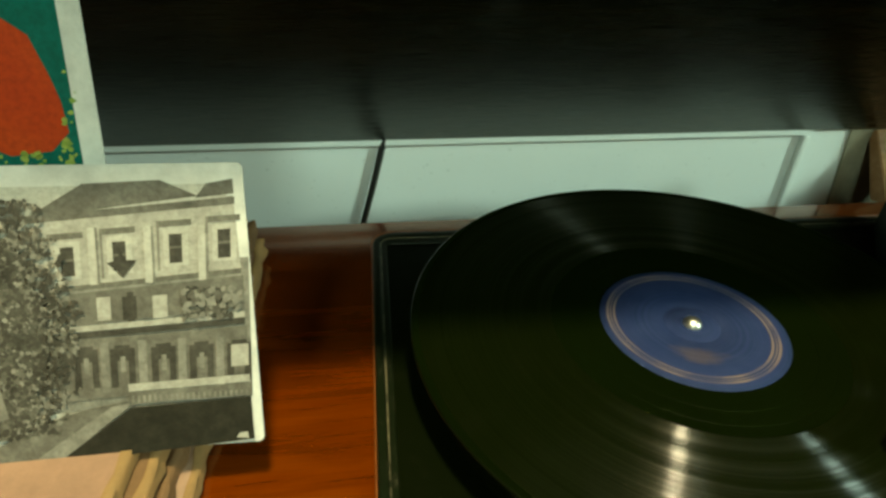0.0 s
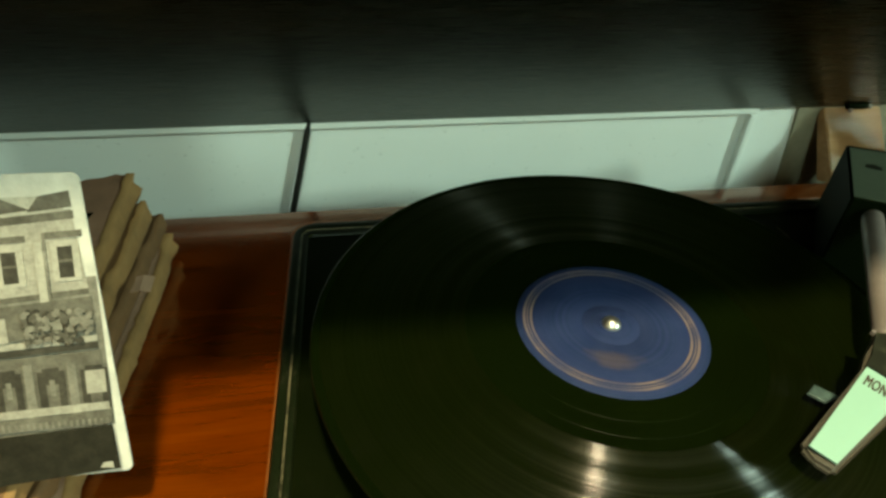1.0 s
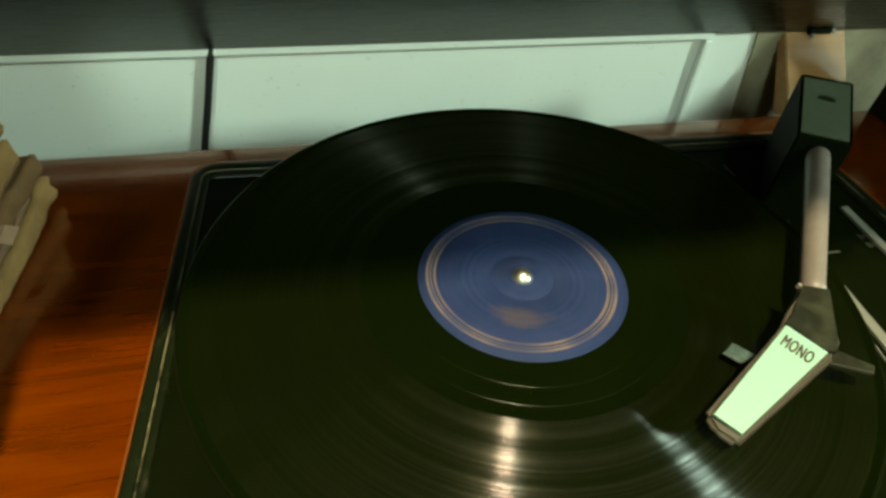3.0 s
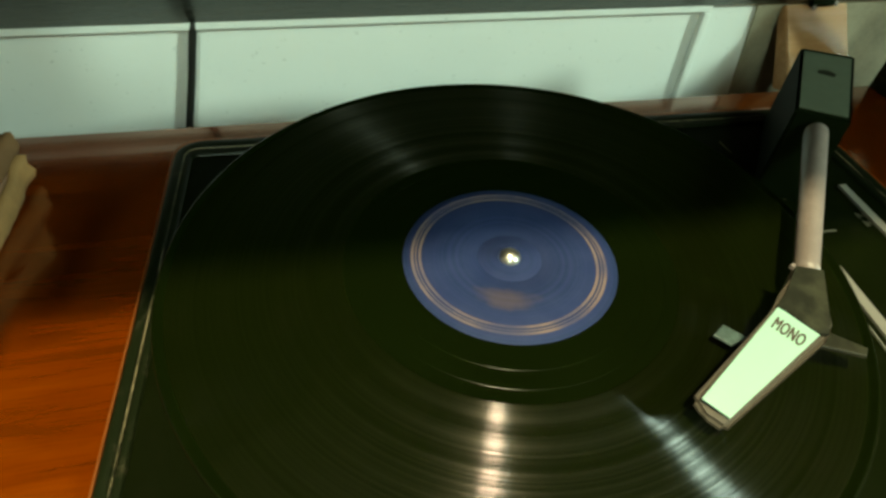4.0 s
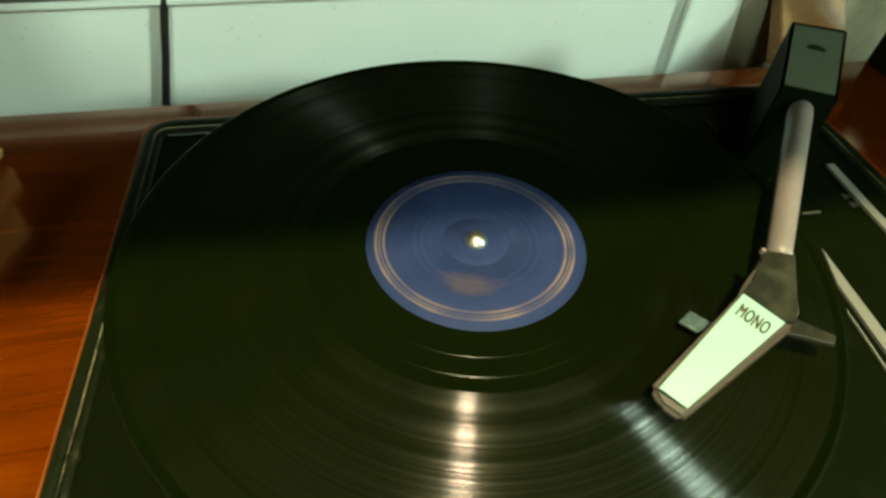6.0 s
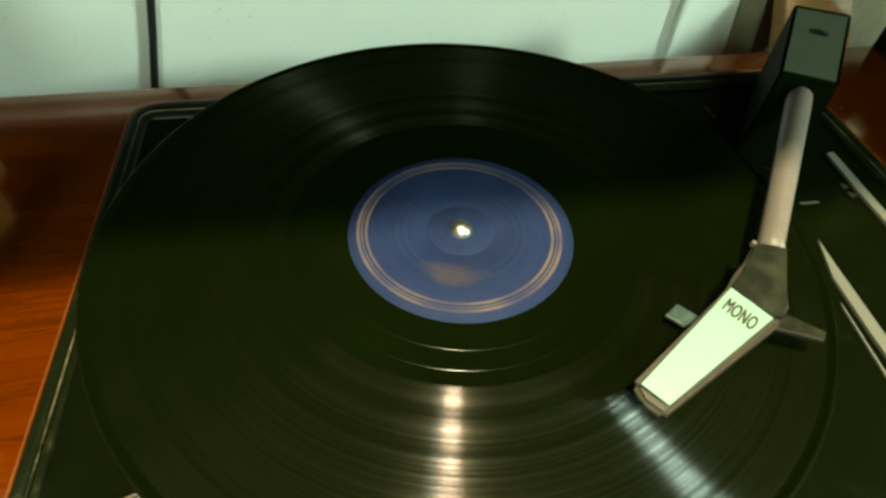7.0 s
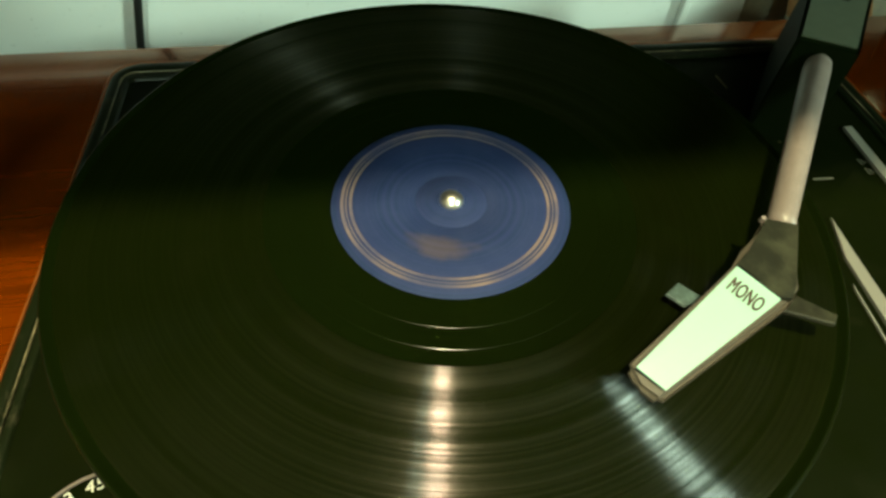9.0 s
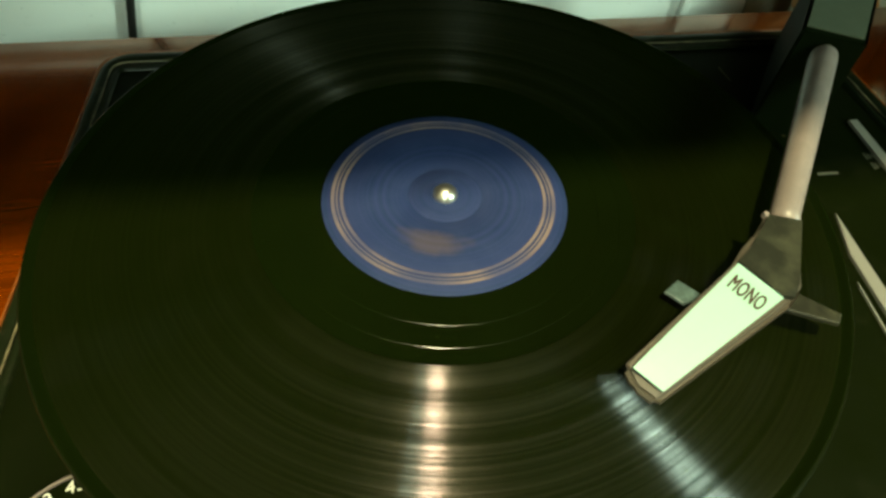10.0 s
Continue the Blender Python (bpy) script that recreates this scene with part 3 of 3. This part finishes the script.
on_arm("housing_plate", loft([[base_mid + (v - base_mid) * 0.88 + Vector((0, 0, h)) for v in base_top] for h in (0.0, 0.0006)], True, True), FACE, "slate grey cover plate", parent=base)

u_b, v_b = (base_top[1] - base_top[0]), (base_top[3] - base_top[0])
mark = [base_mid + u_b * a + v_b * b + Vector((0, 0, 0.0007)) for a, b in ((-0.17, 0.10), (0.16, 0.08), (0.20, 0.13), (0.02, 0.17), (-0.15, 0.15))]
on_arm("plate_mark", loft([mark, [q + Vector((0, 0, 0.00015)) for q in mark]], True, True), NECK, "small dark mark", parent=base)

# ---- sleeves ----
def leaf_point(rng_tab, i, layer, a, b, n, size, thick):
    """One grid point of a sleeve's upper or lower leaf, with ragged rims and soft waves."""
    u, v = a / n, b / n
    x, y = -size * (1 - u), -size * (1 - v)
    if a == n:
        x += 0.00025 * rng_tab[b] + 0.0002 * math.sin(0.21 * b + 1.7 * i) - (0.0012 if (b + 5 * i) % 29 < 2 else 0.0)
    if b == n:
        y += 0.0018 * rng_tab[a + 40] + 0.0022 * rng_tab[a // 5 + 40] - (0.004 if rng_tab[a + 40] > 1.2 else 0.0)
    rim_u, rim_v = max(0.0, u - 0.86) / 0.14, max(0.0, v - 0.86) / 0.14
    wave = 0.0004 * math.sin(5 * v + 2.3 * i) * rim_u + 0.0006 * math.sin(8 * u + 1.3 * i + 1.4 * layer) * rim_v
    lift = 0.0050 * (rim_u * rim_v) * (0.55 + 0.45 * math.sin(2.1 * i + 2.4)) * (1.0 if layer else 0.45)
    return x, y, thick * layer * (0.40 + 0.60 * v) + wave + lift


def sleeve(i, x_right, y_back, z, turn, material, spine_material, thick=0.0046, size=0.255):
    """A worn paper sleeve of two leaves, folded at the spine, with a dark disc between them."""
    rng_tab = [random.Random(100 * i + k).random() ** 2 if (k * 7 + i * 3) % 23 else 1.3 for k in range(120)]
    m = Matrix.Translation((x_right, y_back, z)) @ Matrix.Rotation(radians(turn), 4, "Z") @ Matrix.Rotation(radians(1.75 * i), 4, "X")
    ob = thing("record_sleeve", "worn brown paper record sleeve in a pile", "record sleeve", m, "pile of record sleeves")
    n = 60
    for layer, name in ((0, "back_leaf"), (1, "front_leaf")):
        bm = bmesh.new()
        rows = [[[bm.verts.new(Vector(leaf_point(rng_tab, i, layer, a, b, n, size, thick)) + Vector((0, 0, dz))) for b in range(n + 1)] for a in range(n + 1)] for dz in (0.0, 0.0006)]
        for k, g in enumerate(rows):
            for a in range(n):
                for b in range(n):
                    q = (g[a][b], g[a + 1][b], g[a + 1][b + 1], g[a][b + 1])
                    bm.faces.new(q if k else q[::-1])
        lo, hi = rows
        ring = [(a, 0) for a in range(n)] + [(n, b) for b in range(n)] + [(a, n) for a in range(n, 0, -1)] + [(0, b) for b in range(n, 0, -1)]
        for (a, b), (c, d) in zip(ring, ring[1:] + ring[:1]):
            bm.faces.new((lo[a][b], lo[c][d], hi[c][d], hi[a][b]))
        part(name, bm, material, ob, smooth=False)
    # rubbed fold along the side
    bm = bmesh.new()
    wrap = []
    for b in range(n + 1):
        lo, hi = (Vector(leaf_point(rng_tab, i, k, n, b, n, size, thick)) for k in (0, 1))
        hi.z += 0.0006
        w0, gap = 0.0022 + 0.0012 * rng_tab[(b + 9) % 80], hi.z - lo.z
        nick = 0.0011 * rng_tab[(3 * b + 17 * i) % 80]
        wrap.append([bm.verts.new(q) for q in (lo + Vector((-w0, 0, -0.00025)), lo + Vector((0.0002, 0, -0.0002)), lo + Vector((0.0007 + nick, 0, 0.3 * gap)), lo + Vector((0.0004 - nick, 0, 0.62 * gap)), hi + Vector((0.0001 + 0.6 * nick, 0, 0.0004)), hi + Vector((-w0, 0, 0.00028)))])
    for p0, p1 in zip(wrap, wrap[1:]):
        for k in range(5):
            bm.faces.new((p0[k], p1[k], p1[k + 1], p0[k + 1]))
    part("folded_edge", bm, spine_material, ob, "pale rubbed paper fold", True)
    part("disc", turned([(0.0, 0.0011), (0.120, 0.0011), (0.1205, 0.0018), (0.120, 0.0025), (0.0, 0.0025)], 48), SMOOTH, ob, "black record inside the sleeve", m=Matrix.Translation((-size / 2, -size / 2, 0.0003)))
    return ob


PILE = [(-0.1922, 0.1000, -2.2, 2, 3), (-0.1968, 0.1075, -2.6, 1, 1), (-0.1992, 0.0985, -3.3, 1, 3), (-0.2030, 0.1040, -4.2, 0, 3)]
for i, (xr, yb, turn, mi, si) in enumerate(PILE):
    top_sleeve = sleeve(i, xr, yb, DECK_Z + 0.0008 + i * 0.0110, turn, KRAFT[mi], KRAFT[si], 0.0086)
    if i == 1:
        flap = bmesh.new()
        rows = [[flap.verts.new((-0.004 + 0.0036 * k, -0.046 - 0.0045 * j + 0.0012 * k, 0.0052 + 0.0022 * math.sin(1.1 * k) - 0.0006 * j)) for k in range(4)] for j in range(3)]
        for r0, r1 in zip(rows, rows[1:]):
            for k in range(3):
                flap.faces.new((r0[k], r0[k + 1], r1[k + 1], r1[k]))
        extra = bmesh.ops.extrude_face_region(flap, geom=flap.faces[:])
        bmesh.ops.translate(flap, verts=[v for v in extra["geom"] if isinstance(v, bmesh.types.BMVert)], vec=(0, 0, 0.0006))
        part("torn_flap", flap, KRAFT[2], top_sleeve, "torn curled scrap of paper")
# torn window in the uppermost leaf, with the disc's grooves showing
TOP = 0.0098
tear = part("tear", prism([(-0.0105, -0.0230), (-0.0330, -0.0235), (-0.0560, -0.0330), (-0.0560, -0.1000), (-0.0330, -0.0860), (-0.0200, -0.0560)], TOP - 0.0006, TOP), SMOOTH, top_sleeve, "dark torn opening with record grooves showing")
for k in range(9):
    part("groove_line", tube([(-0.0115 - 0.0036 * k, -0.0290 - 0.0004 * k, TOP + 0.0001), (-0.0165 - 0.0033 * k, -0.0390 - 0.0022 * k, TOP + 0.0001), (-0.0225 - 0.0028 * k, -0.0490 - 0.0042 * k, TOP + 0.0001)], [0.0003] * 3, 6), HEAD, tear)

# ---- cards ----
CARD_X1, CARD_W, CARD_H = -0.1725, 0.1360, 0.0913
card_m = Matrix.Translation((CARD_X1, -0.0441, 0.0009)) @ Matrix.Rotation(radians(90 - 18.8), 4, "X") @ Matrix.Rotation(radians(-0.8), 4, "Z")
card = thing("photo_postcard", "black-and-white photo postcard of a classical building", "postcard", card_m)
part("paper", prism(rounded(-CARD_W, 0, 0, CARD_H, 0.002, 4), -0.0006, 0.0), CARD, card, "cream card with a pale border")


def print_mat(name, a, b, scale=90):
    w = Mat(name, a, 0.6, Specular_IOR_Level=0.2)
    tone = w.mix(w.grey(w.noise(scale, 6, 0.7), 0.35, 0.65), a, b)
    w.set("Base Color", w.mix(w.grey(w.noise(520, 4, 0.7), 0.42, 0.72, 0.0, 0.55), tone, tuple(c * 0.5 for c in a)))
    return w.m


def flat(points, z):
    bm = bmesh.new()
    bm.faces.new([bm.verts.new((x, y, z)) for x, y in points])
    return bm


def rect(x0, y0, x1, y1, z):
    return flat([(x0, y0), (x1, y0), (x1, y1), (x0, y1)], z)


P_SKY = print_mat("print_pale", (0.40, 0.375, 0.325), (0.52, 0.490, 0.430), 30)
P_MID = print_mat("print_grey", (0.095, 0.085, 0.070), (0.19, 0.174, 0.146))
P_DARK = print_mat("print_dark", (0.032, 0.028, 0.022), (0.085, 0.076, 0.062))
P_LAWN = print_mat("print_lawn", (0.015, 0.0135, 0.009), (0.030, 0.027, 0.019), 200)
P_TREE = print_mat("print_tree", (0.035, 0.032, 0.025), (0.17, 0.157, 0.128), 110)
picture = part("picture", rect(-CARD_W + 0.005, 0.006, -0.005, CARD_H - 0.006, 0.0001), P_SKY, card, "printed photograph")
P_LIGHT = print_mat("print_light", (0.30, 0.278, 0.240), (0.46, 0.430, 0.375), 120)
P_PATH = print_mat("print_path", (0.15, 0.138, 0.117), (0.28, 0.260, 0.222), 120)
level = [0.00012]


def C2(px, py):
    """Card coordinates from a drawing plan of the picture (467 x 497 units to the card's corner)."""
    return (px - (467 - (790 - py) * 0.0745)) / 5662, (790 - py) / 5447


def shape(points, material, name="picture_shape"):
    level[0] += 0.000012
    return part(name, flat([C2(*q) for q in points], level[0]), material, picture)


def bar(x0, y0, x1, y1, material, slope=-0.05):
    k = slope * (x1 - x0)
    return shape([(x0, y1), (x1, y1 + k), (x1, y0 + k), (x0, y0)], material)


shape([(20, 470), (440, 448), (446, 700), (20, 715)], P_PATH)
shape([(60, 400), (85, 378), (415, 345), (428, 470), (60, 500)], P_LIGHT)
shape([(85, 378), (180, 322), (300, 318), (360, 345), (240, 358)], P_MID)
shape([(355, 348), (372, 325), (415, 318), (417, 342)], P_MID)
bar(85, 372, 418, 384, P_MID, -0.075)
bar(140, 488, 428, 497, P_MID, -0.075)
for wx, wy in ((150, 415), (232, 408), (322, 398), (401, 392)):
    bar(wx - 26, wy - 14, wx + 26, wy - 4, P_MID)
    bar(wx - 20, wy, wx + 20, wy + 62, P_SKY)
    bar(wx - 11, wy + 8, wx + 10, wy + 56, P_DARK)
    bar(wx - 11, wy + 28, wx + 10, wy + 32, P_MID)
    bar(wx - 30, wy - 14, wx - 26, wy + 68, P_PATH)
for wx in (190, 278, 365):
    bar(wx - 7, 392, wx + 5, 486, P_SKY)
    bar(wx + 5, 392, wx + 9, 486, P_PATH)
shape([(212, 450), (228, 446), (234, 428), (240, 446), (258, 447), (247, 462), (236, 476), (226, 464)], P_DARK)
bar(150, 500, 432, 556, P_MID, -0.075)
for wx, m in ((200, P_LIGHT), (245, P_DARK), (292, P_LIGHT), (178, P_MID), (268, P_MID)):
    bar(wx - 13, 508, wx + 13, 548, m)
bar(240, 500, 251, 552, P_DARK)
bar(110, 558, 434, 568, P_LIGHT, -0.05)
bar(110, 569, 434, 580, P_DARK, -0.05)
bar(120, 580, 438, 690, P_MID, -0.04)
for wx in (168, 228, 296, 360, 424):
    bar(wx - 21, 598, wx + 20, 668, P_DARK, -0.03)
    bar(wx - 13, 592, wx + 12, 600, P_DARK, -0.03)
    bar(wx - 9, 620, wx + 9, 668, P_MID, -0.03)
    bar(wx - 4, 612, wx + 4, 640, P_PATH, -0.03)
for wx in (200, 262, 328, 392):
    bar(wx - 8, 584, wx + 6, 676, P_PATH, -0.03)
bar(410, 600, 440, 640, P_LIGHT, -0.03)
bar(235, 662, 442, 676, P_LIGHT, -0.03)
bar(235, 678, 444, 700, P_MID, -0.03)
for k in range(22):
    bar(240 + 9.3 * k, 684, 244 + 9.3 * k, 697, P_PATH, -0.03)
shape([(0, 800), (0, 770), (130, 712), (235, 692), (235, 703), (110, 804)], P_MID)
shape([(60, 802), (205, 702), (235, 696), (235, 703), (108, 803)], P_PATH)
shape([(108, 802), (238, 705), (444, 697), (450, 780)], P_LAWN)
shape([(418, 775), (424, 766), (438, 765), (440, 778)], P_SKY)
rng = random.Random(11)


def clumps(count, place, tones, name):
    """Printed foliage: many small ragged patches, one part for each tone."""
    level[0] += 0.00001
    for j, tone in enumerate(tones):
        bm = bmesh.new()
        for k in range(count):
            cx, cy, r = place()
            pts = [(cx + r * rng.uniform(0.4, 1.3) * math.cos(a), cy + r * rng.uniform(0.4, 1.3) * math.sin(a)) for a in (-2 * math.pi * i / 7 for i in range(7))]
            bm.faces.new([bm.verts.new((*C2(*q), level[0] + 0.000002 * k / count + 0.000004 * j)) for q in pts])
        tagged(part(name, bm, tone, picture), kind="stuff")


def in_tree():
    cy = rng.uniform(345, 750)
    edge = 150 - 0.0014 * (cy - 560) ** 2 + rng.uniform(-45, 26)
    return edge - abs(rng.gauss(0, 130)), cy, rng.uniform(2, 7)


shape([(-300, 760), (40, 752), (84, 712), (70, 668), (96, 640), (112, 596), (92, 560), (106, 512), (84, 478), (88, 440), (56, 418), (34, 384), (-10, 372), (-30, 345), (-300, 330)], P_TREE, "picture_tree")
clumps(420, in_tree, (P_MID, P_DARK, P_PATH, P_DARK, P_TREE, P_DARK), "picture_tree")
clumps(45, lambda: (rng.uniform(330, 428), rng.uniform(498, 548), rng.uniform(3, 8)), (P_DARK, P_MID, P_PATH), "picture_shrubs")
shape([(-12, 560), (8, 548), (38, 712), (18, 716)], P_PATH)

red = thing("flower_postcard", "colour postcard with an orange-red flower on teal", "postcard", Matrix.Translation((-0.2110, -0.0345, 0.0025)) @ Matrix.Rotation(radians(90 - 17), 4, "X"))
part("paper", prism(rounded(-0.11, 0, 0, 0.16, 0.002, 4), -0.0006, 0.0), CARD, red)
part("picture", rect(-0.105, 0.006, -0.0060, 0.154, 0.0001), print_mat("print_teal", (0.006, 0.085, 0.06), (0.012, 0.13, 0.10), 25), red)
P_RED = print_mat("print_orange_red", (0.36, 0.028, 0.004), (0.46, 0.05, 0.006), 30)
P_YEL = print_mat("print_yellow_green", (0.20, 0.32, 0.05), (0.42, 0.42, 0.10), 120)
red_pic = [o for o in red.children if o.name.startswith("picture")][0]


def C3(px, py):
    return (px - 182 + (290 - py) * 0.165) / 5500, 0.089 + (290 - py) / 5300


part("petal", flat([C3(*q) for q in [(-90, 250), (-60, 290), (0, 268), (45, 286), (105, 280), (130, 252), (118, 205), (100, 165), (72, 112), (30, 85), (14, 52), (-4, 28), (-40, 10), (-90, 60)]][::1], 0.00014), P_RED, red_pic)
rng = random.Random(4)
for k in range(46):
    cx, cy, r = rng.uniform(60, 142), rng.uniform(140, 302), rng.uniform(2, 8)
    if cx < 112 and cy < 278:
        cx, cy = rng.uniform(-60, 140), rng.uniform(284, 304)
    part("speck", flat([C3(cx + r * rng.uniform(0.5, 1.2) * math.cos(a), cy + r * rng.uniform(0.5, 1.2) * math.sin(a)) for a in (-2 * math.pi * j / 7 for j in range(7))], 0.00016), P_YEL, red_pic)
